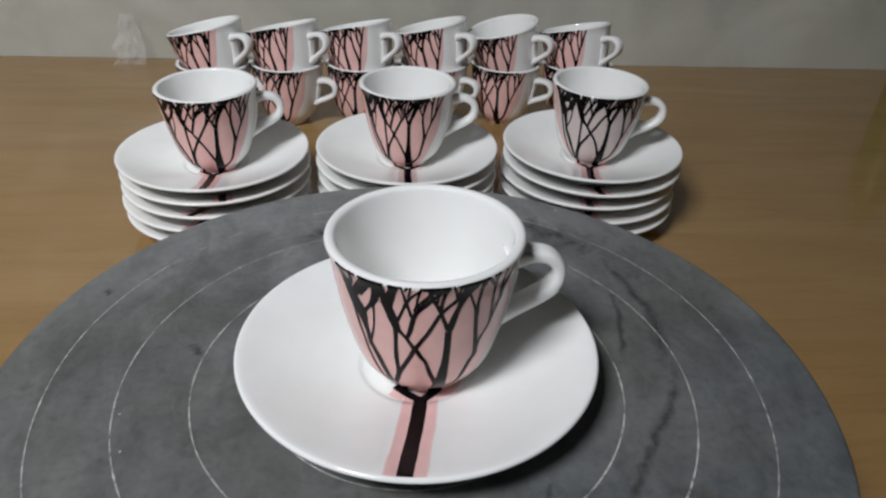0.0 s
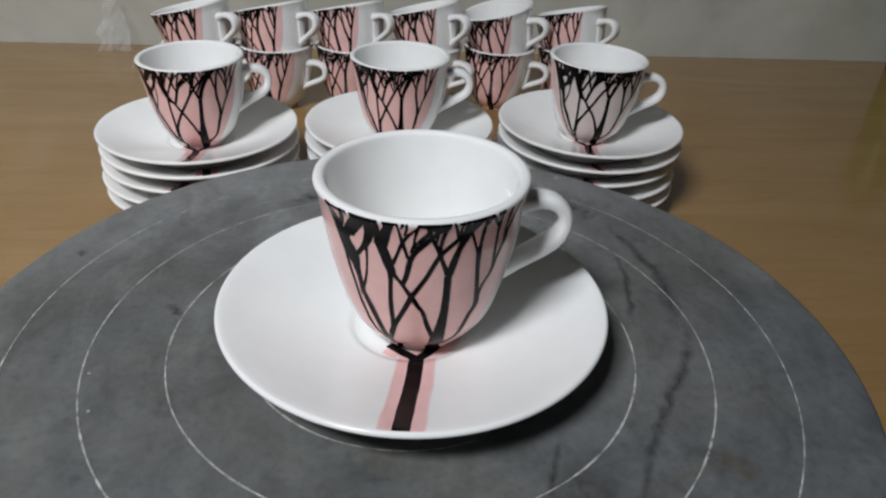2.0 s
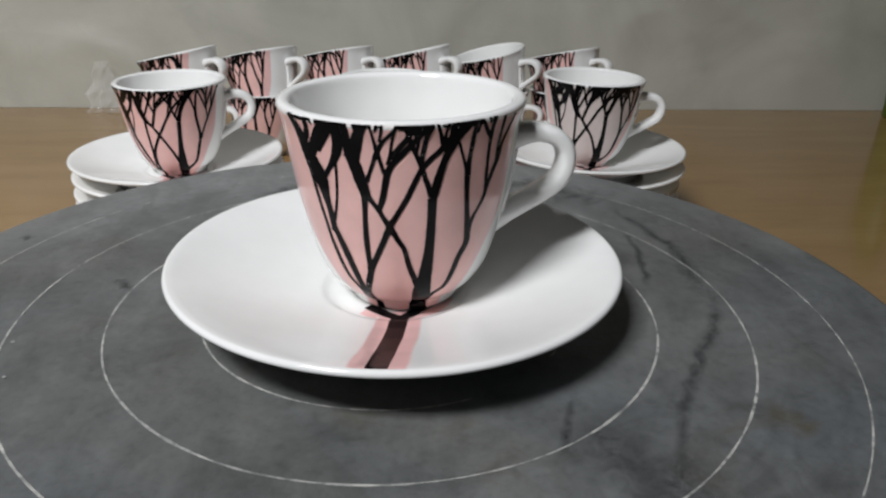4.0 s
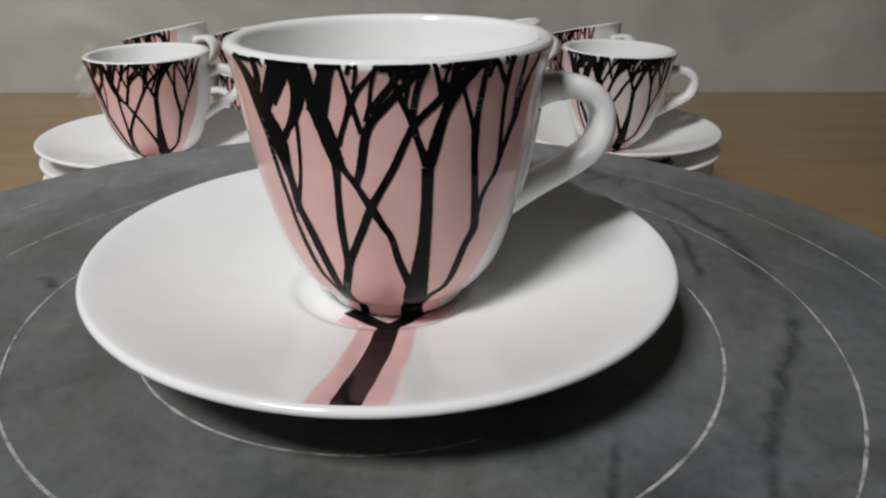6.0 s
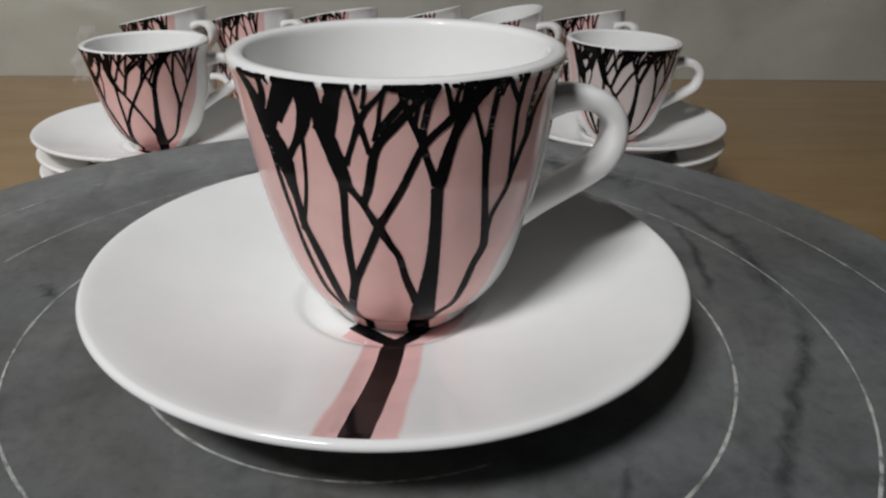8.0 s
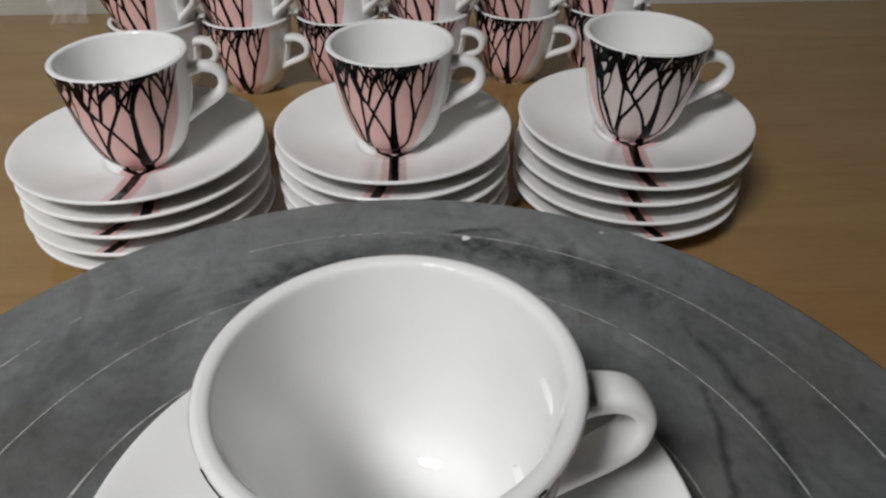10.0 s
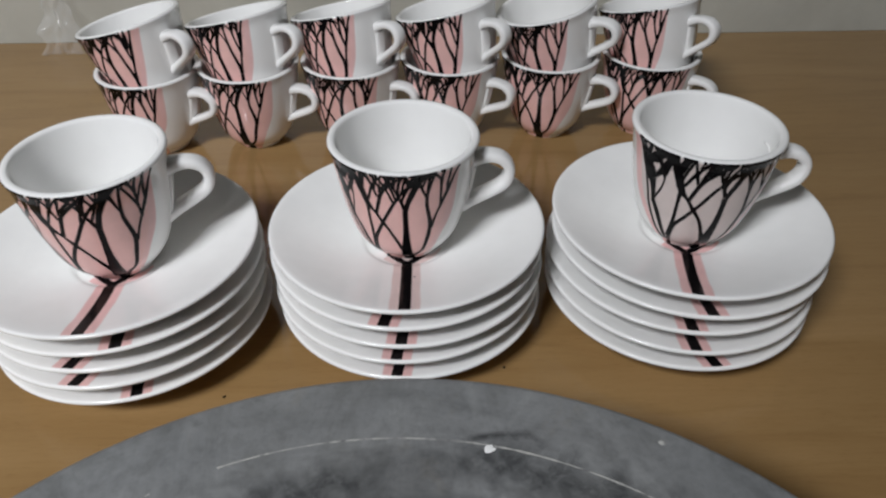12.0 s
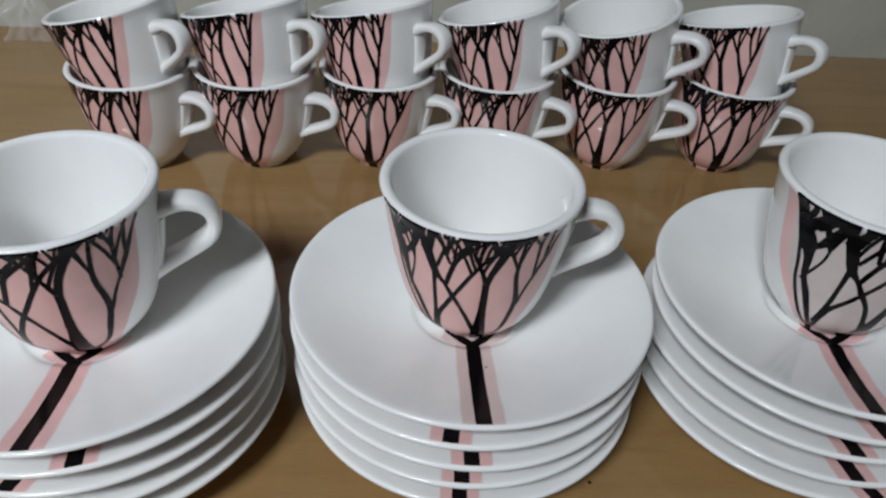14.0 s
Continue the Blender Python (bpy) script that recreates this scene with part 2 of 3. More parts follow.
def lathe(bm, profile, seg=96):
    """A surface of revolution about z from (radius, height) pairs."""
    rings = []
    for r, z in profile:
        if r < 1e-6:
            rings.append([bm.verts.new((0, 0, z))])
        else:
            row = []
            for k in range(seg):
                a = 2 * math.pi * k / seg
                row.append(bm.verts.new((r * math.sin(a), -r * math.cos(a), z)))
            rings.append(row)
    for p, q in zip(rings, rings[1:]):
        for k in range(seg):
            j = (k + 1) % seg
            if len(p) == 1:
                bm.faces.new((p[0], q[j], q[k]))
            elif len(q) == 1:
                bm.faces.new((p[k], p[j], q[0]))
            else:
                bm.faces.new((p[k], p[j], q[j], q[k]))
    bmesh.ops.recalc_face_normals(bm, faces=bm.faces)


def rounded(points, steps=4):
    """Catmull-Rom through (a, b) pairs."""
    pts = [np.array(p, float) for p in points]
    pts = [2 * pts[0] - pts[1], *pts, 2 * pts[-1] - pts[-2]]
    out = []
    for a, b, c, d in zip(pts, pts[1:], pts[2:], pts[3:]):
        for k in range(steps):
            t = k / steps
            out.append(0.5 * (2 * b + (c - a) * t + (2 * a - 5 * b + 4 * c - d) * t * t + (3 * b - a - 3 * c + d) * t ** 3))
    out.append(pts[-2])
    return out


# ---------------------------------------------------------------- cup
CUP_OUT = [(0.0134, 0.0), (0.0142, 0.0004), (0.0146, 0.0014), (0.0150, 0.0026), (0.0164, 0.0037), (0.0186, 0.0056), (0.0213, 0.0095), (0.0231, 0.0138),
           (0.0248, 0.0200), (0.0270, 0.0300), (0.0286, 0.0400), (0.0297, 0.0480), (0.0305, 0.0511), (0.0309, 0.0524), (0.0306, 0.0533)]
CUP_IN = [(0.0296, 0.0537), (0.0284, 0.0535), (0.0276, 0.0527), (0.0271, 0.0500), (0.0259, 0.0420), (0.0244, 0.0300), (0.0226, 0.0190), (0.0200, 0.0120), (0.0150, 0.0078), (0.0080, 0.0062), (0.0, 0.0058)]
FINE = rounded(CUP_OUT, 6)
OUT_Z, OUT_R = np.array([p[1] for p in FINE]), np.array([p[0] for p in FINE])


def cup_radius(z):
    return float(np.interp(z, OUT_Z, OUT_R))


def on_cup(theta, z, lift):
    """A point of the outer wall: degrees from the front, millimetres up."""
    h = z / 1000
    r, a = cup_radius(h), radians(theta)
    slope = (cup_radius(h + 0.001) - cup_radius(h - 0.001)) / 0.002
    n = math.hypot(1, slope)
    lift = lift if z > 1 else lift * 0.7
    r, h = r + lift / n, h - lift * slope / n
    return Vector((r * math.sin(a), -r * math.cos(a), h))


def stroke(bm, points, lift, rng, steps):
    """A painted brush line on the cup through (degrees, millimetres up, millimetres wide)."""
    pts = rounded(points, steps)
    n, prev = len(pts), None
    for i, (a, z, w) in enumerate(pts):
        b, c = pts[max(i - 1, 0)], pts[min(i + 1, n - 1)]
        r = cup_radius(z / 1000) * 1000
        da, dz = radians(c[0] - b[0]) * r, c[1] - b[1]
        d = math.hypot(da, dz) or 1
        w = max(w, 0.3) / 2 * (1 + rng.uniform(-0.06, 0.06))
        side = []
        for s in (-1, -0.5, 0, 0.5, 1) if w > 0.6 else (-1, 0, 1):
            zz = min(max(z + s * w * da / d, 0.15), 53.0)
            aa = a - math.degrees(s * w * dz / d / r)
            side.append(bm.verts.new(on_cup(aa, zz, lift)))
        if prev and len(prev) == len(side):
            for k in range(len(side) - 1):
                bm.faces.new((prev[k], prev[k + 1], side[k + 1], side[k]))
        elif prev:
            u, v = (prev, side) if len(prev) == 5 else (side, prev)
            bm.faces.new((u[0], u[1], u[2], v[1], v[0]))
            bm.faces.new((u[2], u[3], u[4], v[2], v[1]))
        prev = side


def tree_strokes(bm, rng, jit, stretch=1.0, turn=0.0, ink=1.0, stem=1.0, tuck=0.0):
    """The painted tree: crooked stems from two forks at the foot, limbs that cross, a crown that runs together under the rim.
    jit: how far this copy wanders from the pattern, in degrees; stretch and turn: how wide and how far round it is painted."""
    lift = 0.00014
    seed = rng.uniform(0, 90)
    boughs = []

    def st(*pts):
        moved = []
        boughs.extend((a, z) for a, z, w in rounded(pts, 4) if 36 < z < 47)
        if jit and len(pts) > 4:
            pts = (*pts[:-1:2], pts[-1])
        for a, z, w in pts:
            if a > 20:
                a = 20 + (a - 20) * (1 - 0.55 * tuck * min(1, max(0, z - 18) / 26))
            sway = noise.noise(Vector((a * 0.035, z * 0.06, seed))) + 0.6 * noise.noise(Vector((a * 0.11, z * 0.12, seed + 7)))
            drop = noise.noise(Vector((a * 0.03, z * 0.05, seed + 3)))
            moved.append((a * stretch + turn * min(1, z / 22) + jit * 3.0 * sway * min(1, z / 12), min(53.1, z + jit * 1.2 * drop * min(1, z / 20, max(0, 53 - z) / 8)), w * (1 if z < 8 else stem if z < 30 else stem + (ink - stem) * min(1, (z - 30) / 14))))
        stroke(bm, moved, lift, rng, 16 if moved[0][1] < 9 else 6)

    # trunk
    st((8, 0.3, 4.6), (7, 4.5, 4.4), (6.5, 9.2, 4.2), (7.6, 15.1, 3.1), (8.6, 21.1, 2.4), (8.9, 26.8, 2.1), (8.9, 32.1, 2), (8.8, 35.5, 2.1))
    # fork
    st((8.4, 36, 1.6), (6.6, 38.7, 1.3), (5.2, 40.6, 1.2), (3.4, 43.5, 1.2), (1.2, 46.2, 1.1), (-0.7, 48.4, 1.1), (-2.2, 51.1, 1.2), (-3, 53.1, 1.3))
    st((9.2, 35.5, 1.9), (10.4, 38, 2.2), (12, 41.3, 2), (13.9, 44.4, 1.8), (16, 47, 2.3), (18.6, 49.6, 2.8), (21.7, 51.4, 2.7), (25.1, 53.1, 2.4))
    # long left limb, crossing the next
    st((3.8, 10.4, 1.7), (-1.6, 16.7, 1.3), (-4.6, 22.2, 1.2), (-7.4, 24.5, 1.3), (-11.5, 28.3, 1.6), (-14.1, 30.6, 1.2), (-16.6, 32.9, 1.2), (-19.6, 35, 1.3), (-21.9, 36.7, 2.4), (-23.5, 39.5, 3), (-25, 42.3, 3.1), (-26.6, 44.8, 3.1), (-27.8, 47.6, 2.7), (-28.4, 50.7, 1.5), (-29.2, 53.1, 1.1))
    st((-29, 3.5, 1.4), (-30.1, 8.6, 1.1), (-23.7, 16.2, 1.5), (-20.7, 18.9, 1.4), (-15.6, 23.8, 1.4), (-11.5, 28.3, 1.5), (-7.1, 32, 1.3), (-3.1, 35.5, 1.3), (-0, 38.9, 1.3), (3.4, 42.5, 1.3), (7.2, 44.8, 1.3), (11.4, 46.7, 1.4), (15.2, 48.8, 1.9), (20, 50.8, 2.4), (22.7, 52.9, 1.6))
    # left stem
    st((-29.4, 9, 1.2), (-24.9, 14.8, 1.5), (-24.5, 19.2, 1.3), (-24.3, 24.5, 1.4), (-23.5, 30, 1.2), (-22.8, 34.2, 1.4), (-22.7, 36.7, 1.6))
    # upright limb
    st((-16, 32.9, 1.3), (-14.1, 35.5, 1.4), (-12.6, 38.9, 1.5), (-11.3, 41.7, 1.5), (-9, 43.9, 1.5), (-4, 46.7, 1.4), (0.6, 49.3, 1.4), (4.4, 51.4, 1.4), (8.2, 53.1, 1))
    # twigs above it
    st((-12.7, 41.7, 1), (-14, 44.4, 1), (-15.3, 46.8, 1.2), (-16.3, 49.3, 0.8), (-17, 51.5, 0.7), (-17.6, 53.1, 0.7))
    st((-20.8, 39.6, 1.1), (-18.1, 43.2, 0.9), (-15.3, 46.8, 1.2), (-12.6, 49.2, 1), (-9.7, 50.8, 0.8), (-6, 53.1, 0.7))
    st((-14.2, 49.1, 0.6), (-13, 51.5, 0.7), (-12.7, 53.1, 0.7))
    st((-11, 43.8, 1), (-9.6, 46.7, 0.7), (-8.8, 49.4, 0.7), (-6.9, 53.1, 0.7))
    st((-9.8, 45.3, 1.1), (-5.6, 48, 1.3), (-2.2, 50.2, 1.3), (0.4, 53.1, 1.5))
    # outer left stems
    st((-30, 0.4, 2), (-31, 4, 1.9), (-32.7, 7.9, 1.6), (-35.2, 13.9, 1.9), (-38.5, 19.8, 2), (-41.3, 24.1, 1.9), (-43, 26.8, 1.8), (-43.4, 31.1, 1.8), (-44.4, 34.4, 2.6), (-45.4, 37.7, 4.3), (-47.7, 40.3, 5.1), (-51.1, 43.8, 4.5), (-54.2, 47.3, 3.7), (-56.9, 50.6, 3), (-60.7, 53.1, 1.5))
    st((-33, 2.5, 1.2), (-36.6, 8.7, 0.9), (-41.6, 12.5, 1.1), (-45, 17.8, 1.2), (-47.2, 22.8, 1.1), (-48.2, 27.8, 1), (-49.3, 31.1, 1.1), (-50.2, 34.5, 1.2), (-51.5, 39, 1.2), (-53, 44, 1.2))
    st((-44.6, 25.1, 1.1), (-39.6, 30.9, 0.8), (-37.2, 35.2, 0.7), (-36, 39.3, 0.8), (-35.4, 42.7, 0.9), (-36, 44.9, 1.2))
    # black mass of the left crown
    st((-45.1, 37.8, 1.6), (-39.7, 41.4, 1.3), (-35.5, 44.4, 2.1), (-33, 47.8, 2.9), (-32.6, 50.7, 3.1), (-33.7, 53.1, 3.1))
    st((-49.4, 44, 2.8), (-46.1, 47, 3), (-41.3, 50.1, 3.2), (-37.8, 53.1, 3.6))
    st((-52.9, 46.5, 2), (-49.5, 49.7, 1.8), (-48.4, 53.1, 1.6))
    st((-44.5, 45.5, 1.6), (-41.5, 48, 2.2), (-38, 50.8, 2.8), (-35.5, 53, 3.0))
    st((-26, 44.1, 2.4), (-24.3, 47.3, 2.5), (-22.7, 50.5, 2.5), (-21.2, 53.1, 3))
    st((-29.8, 45.1, 1.3), (-26.7, 48.1, 0.9), (-24.4, 50.8, 0.9))
    st((-27.2, 49.9, 0.7), (-27.3, 51.8, 0.7), (-28.2, 53.1, 0.8))
    # right crown
    st((3.4, 43.6, 1.1), (4.1, 46.6, 1.2), (5.6, 50.1, 1.2), (8.1, 52.8, 1))
    st((1.2, 46.8, 1), (2.2, 49.3, 0.8), (1.2, 51.9, 2.2), (1.8, 53.1, 2.3))
    st((13.1, 47.3, 1.3), (11.5, 50.3, 0.9), (9.8, 53.1, 0.8))
    st((13.5, 48, 1.1), (13.6, 50.7, 0.7), (14.7, 53, 0.8))
    st((17.2, 47.9, 1.7), (16.8, 51, 1.8), (16.7, 53, 1.3))
    # right stem
    st((9, 4.5, 3), (15.4, 7.3, 1.3), (22.1, 9.6, 1.3), (25.4, 14.1, 1.6), (27.8, 18.2, 1.7), (31.3, 21.9, 1.9), (29.9, 26.1, 1.6), (27.8, 31.7, 1.4), (26.3, 37, 1.4), (25.8, 40.9, 1.7), (26.2, 44.6, 1.2), (27, 48.2, 1.3), (27.3, 51.3, 1.2), (27.7, 52.9, 1.2))
    st((25.5, 40.4, 1), (23.2, 43.9, 0.8), (21.1, 46.9, 0.8), (19.5, 49.1, 0.8))
    # its outer limbs
    st((31.1, 23.5, 1.2), (32.4, 28, 1.1), (35, 30.4, 1), (37.7, 32.7, 1.2), (39.7, 36.1, 1.3), (42.5, 39.8, 1.6), (44.6, 42.1, 1.8), (46.2, 45.3, 1.3), (49.6, 48.3, 1.2), (52.5, 50.9, 1.3), (52.7, 52.3, 1.3))
    st((43.8, 41, 1.2), (43.7, 45.5, 1.2), (44.6, 49.2, 1.2), (44.2, 52.6, 1.2))
    st((38.8, 33.4, 1), (38, 37.8, 1), (37.3, 42.8, 1.1), (37.2, 46.5, 1.1), (37.4, 48.8, 1.4), (37.4, 51.6, 1.3), (38.6, 53, 1))
    st((37.4, 47.9, 1), (33.6, 50.5, 1), (30.7, 52.7, 0.9))
    st((28.9, 49.9, 0.8), (29.6, 51.6, 0.8), (30.5, 52.7, 1))
    # small crossing twigs of the crown, on the copies of the pattern
    stems = list(boughs)
    for k in range(26 if jit else 0):
        a, z = rng.choice(stems)
        lean = rng.choice((-1, 1)) * rng.uniform(0.45, 1.0) * (53 - z)
        if -60 < a + lean < 48:
            st((a, z, 1.0), (a + lean * 0.45, (z + 53) / 2, 1.0), (a + lean, 53.0, rng.uniform(0.9, 1.2)))
    # a broken dark line along the rim
    for a, b, w in ((-57, -46, 0.8), (-43, -30, 1.5), (-25, -18, 1.1), (-7, 0, 1.2), (1.5, 8.5, 0.9), (11.5, 15, 0.7), (16.5, 31, 1.5)):
        st((a, 52.6, w * 0.6), (a * 0.7 + b * 0.3, 52.5, w), (a * 0.3 + b * 0.7, 52.5, w * 0.9), (b, 52.7, w * 0.6))
    # small drips and stubs under it
    for k in range(16):
        a = rng.uniform(-58, 40)
        st((a + rng.uniform(-1.5, 1.5), rng.uniform(51.2, 52.0), 0.5), (a, 53.0, rng.uniform(0.6, 1.1)))


def panel(bm, left, margin_left, margin_right, right, lift, z0=0.2, z1=52.8):
    """The painted ground: a paler margin outside, pink inside; each edge is given as (millimetres, degrees) from the foot to the rim."""
    levels = [z0 + (10 - z0) * k / 36 for k in range(36)] + [10 + (z1 - 10) * k / 42 for k in range(43)]
    prev = None
    fade, tone = bm.verts.layers.float.new("fade"), bm.verts.layers.float.new("tone")
    curves = [tuple(zip(*rounded(e, 8))) for e in (left, margin_left, margin_right, right)]
    for z in levels:
        a, b, c, d = (float(np.interp(z, *e)) for e in curves)
        b, c = b + 0.8 * noise.noise(Vector((z * 0.3, 1, 0))), c + 0.8 * noise.noise(Vector((z * 0.3, 5, 0)))
        places = [(a, 0, 0), (a + 1.2, 1, 0), (a + 4, 1, 0), (b - 1, 1, 0), (b + 1, 1, 1)]
        places += [(b + 1 + (c - b - 2) * k / 36, 1, 1) for k in range(1, 36)]
        places += [(c - 1, 1, 1), (c + 1, 1, 0), (d - 4, 1, 0), (d - 1.2, 1, 0), (d, 0, 0)]
        row = []
        for angle, f, g in places:
            v = bm.verts.new(on_cup(angle, z, lift))
            v[fade], v[tone] = f, g
            row.append(v)
        if prev:
            for p, q, r, w in zip(prev, prev[1:], row[1:], row):
                bm.faces.new((p, q, r, w))
        prev = row


HANDLE = 92.0


def cup_body_mesh():
    bm = bmesh.new()
    lathe(bm, [(0.0, 0.0012), (0.0119, 0.0012), (0.0125, 0.0)] + FINE + rounded(CUP_IN, 4), 128)
    me = bpy.data.meshes.new("cup_body")
    bm.to_mesh(me)
    bm.free()
    for f in me.polygons:
        f.use_smooth = True
    me.materials.append(PORCELAIN)
    return me


def cup_handle_mesh():
    """A flat strap swept round the ear of the handle, closed along the wall and flaring where it joins."""
    bm = bmesh.new()
    path = rounded([(0.0262, 0.0409), (0.0308, 0.0421), (0.0355, 0.0424), (0.0400, 0.0411), (0.0430, 0.0378), (0.0434, 0.0334), (0.0416, 0.0293), (0.0376, 0.0263),
                    (0.0333, 0.0239), (0.0287, 0.0214), (0.0250, 0.0194), (0.0229, 0.0183)], 5)
    back = rounded([(cup_radius(z) + 0.0003, z) for z in (0.0210, 0.0265, 0.0325, 0.0385)], 4)
    ring = 18
    out, side = Vector((0, -1, 0)), Vector((1, 0, 0))
    for line, loop in ((path, True), (back, False)):
        n, prev = len(line), None
        for i, (r, z) in enumerate(line):
            b, c = line[max(i - 1, 0)], line[min(i + 1, n - 1)]
            t = Vector((c[0] - b[0], c[1] - b[1])).normalized()
            u = i / (n - 1)
            end = 2.2 * max(0, 1 - u / 0.20) ** 1.5 + max(0, (u - 0.82) / 0.18) if loop else 0
            thick, wide = (0.0024 + 0.0006 * end, 0.0041 + 0.0004 * end) if loop else (0.0012, 0.0038)
            row = []
            for k in range(ring):
                p = 2 * math.pi * k / ring
                cs, sn = math.cos(p), math.sin(p)
                cs, sn = math.copysign(abs(cs) ** 0.7, cs), math.copysign(abs(sn) ** 0.7, sn)
                dr, dz = -t.y * cs * thick, t.x * cs * thick
                row.append(bm.verts.new(out * (r + dr) + side * (sn * wide) + Vector((0, 0, z + dz))))
            if prev:
                for k in range(ring):
                    j = (k + 1) % ring
                    bm.faces.new((prev[k], prev[j], row[j], row[k]))
            prev = row
    bmesh.ops.recalc_face_normals(bm, faces=bm.faces)
    me = bpy.data.meshes.new("cup_handle")
    bm.to_mesh(me)
    bm.free()
    for f in me.polygons:
        f.use_smooth = True
    me.materials.append(PORCELAIN)
    return me


CUP_BODY, CUP_HANDLE = cup_body_mesh(), cup_handle_mesh()


def cup(m, seed, label, group="", jit=1.5, pale=False, ear=HANDLE, stretch=1.0, turn=0.0, ink=1.0, stem=1.0, trim=0, rise=0.0, tuck=0.0, ear_size=1.0, hem=None):
    rng = random.Random(seed)
    top = holder("coffee_cup", m)
    tagged(top, label, "cup", group)
    body = new("body", CUP_BODY)
    body.parent = top
    handle = new("handle", CUP_HANDLE)
    handle.parent = top
    handle.rotation_euler = (0, 0, radians(ear))
    handle.location = (0, 0, rise + 0.043 * (1 - ear_size))
    handle.scale = (1, 1, ear_size)
    bm = bmesh.new()
    panel(bm, [(0.2, -46), (11, -55), (20.5, -68), (30, -76), (53, -82)], [(0.2, -39), (11, -46), (20.5, -58), (30, -66), (53, -71)],
          [(z, a - 6.5) for z, a in hem] if hem else [(0.2, 26), (8, 31 - trim * 0.4), (16, 38 - trim * 0.7), (29, 49 - trim), (53, 51 - trim * 0.6)],
          hem or [(0.2, 32), (8, 38 - trim * 0.4), (16, 46 - trim * 0.8), (29, 58 - trim), (53, 60 - trim)], 0.00004)
    part("pink_field", bm, GROUND_PALE if pale else GROUND, body, "pink painted ground with a paler margin")
    bm = bmesh.new()
    tree_strokes(bm, rng, jit, stretch, turn, ink, stem, tuck)
    part("painted_tree", bm, BLACK, body, "black painted bare tree with crossing branches")
    return top


# ---------------------------------------------------------------- saucer
SAUCER_TOP = [(0.0, 0.0050), (0.0165, 0.0049), (0.0182, 0.0050), (0.0190, 0.0053), (0.0198, 0.0058), (0.0206, 0.0062), (0.0216, 0.0064), (0.0260, 0.0071), (0.0345, 0.0091), (0.0450, 0.0121), (0.0530, 0.0148), (0.0572, 0.0162), (0.0588, 0.0166)]
SAUCER_RIM = [(0.0592, 0.0166), (0.0597, 0.0163), (0.0600, 0.0158), (0.0599, 0.0152), (0.0594, 0.0148), (0.0586, 0.0144)]
SAUCER_UNDER = [(0.0555, 0.0131), (0.0500, 0.0107), (0.0430, 0.0080), (0.0372, 0.0053), (0.0356, 0.0038), (0.0350, 0.0006), (0.0342, 0.0), (0.0330, 0.0), (0.0322, 0.0007), (0.0316, 0.0026), (0.0200, 0.0020), (0.0, 0.0018)]
TOP_R, TOP_Z = np.array([p[0] for p in SAUCER_TOP + SAUCER_RIM[:1]]), np.array([p[1] for p in SAUCER_TOP + SAUCER_RIM[:1]])
DZ = 0.0092


def saucer_mesh():
    bm = bmesh.new()
    lathe(bm, SAUCER_TOP + SAUCER_RIM + SAUCER_UNDER, 128)
    me = bpy.data.meshes.new("saucer_body")
    bm.to_mesh(me)
    bm.free()
    for f in me.polygons:
        f.use_smooth = True
    me.materials.append(SAUCER_GLAZE)
    return me


SAUCER_BODY = saucer_mesh()


def on_saucer(x, y, lift):
    return Vector((x, y, float(np.interp(math.hypot(x, y), TOP_R, TOP_Z)) + lift))


def ribbon(bm, points, w0, w1, lift, steps=24, edge=0.0007):
    """A painted band on the saucer, thinning out over the last bit at its edges."""
    pts = rounded(points, steps)
    fade = bm.verts.layers.float.get("fade") or bm.verts.layers.float.new("fade")
    n, prev = len(pts), None
    for i, (x, y) in enumerate(pts):
        b, c = pts[max(i - 1, 0)], pts[min(i + 1, n - 1)]
        d = math.hypot(c[0] - b[0], c[1] - b[1])
        nx, ny = -(c[1] - b[1]) / d, (c[0] - b[0]) / d
        w = w0 + (w1 - w0) * i / (n - 1)
        row = []
        w *= 1 + 0.05 * noise.noise(Vector((i * 0.13, w0 * 900, lift * 9000)))
        soft = min(edge, 0.15 * w)
        spans = (-0.5, -0.5 + soft / w, -0.3, -0.2, -0.1, 0, 0.1, 0.2, 0.3, 0.5 - soft / w, 0.5)
        cols = len(spans) - 1
        for u in spans:
            s = u * w
            q = Vector((x + nx * s, y + ny * s))
            if q.length > 0.0587:
                q = q.normalized() * 0.0587
            v = bm.verts.new(on_saucer(q.x, q.y, lift))
            v[fade] = 0.0 if abs(u) == 0.5 else 1.0
            row.append(v)
        if prev:
            for k in range(cols):
                bm.faces.new((prev[k], prev[k + 1], row[k + 1], row[k]))
        prev = row


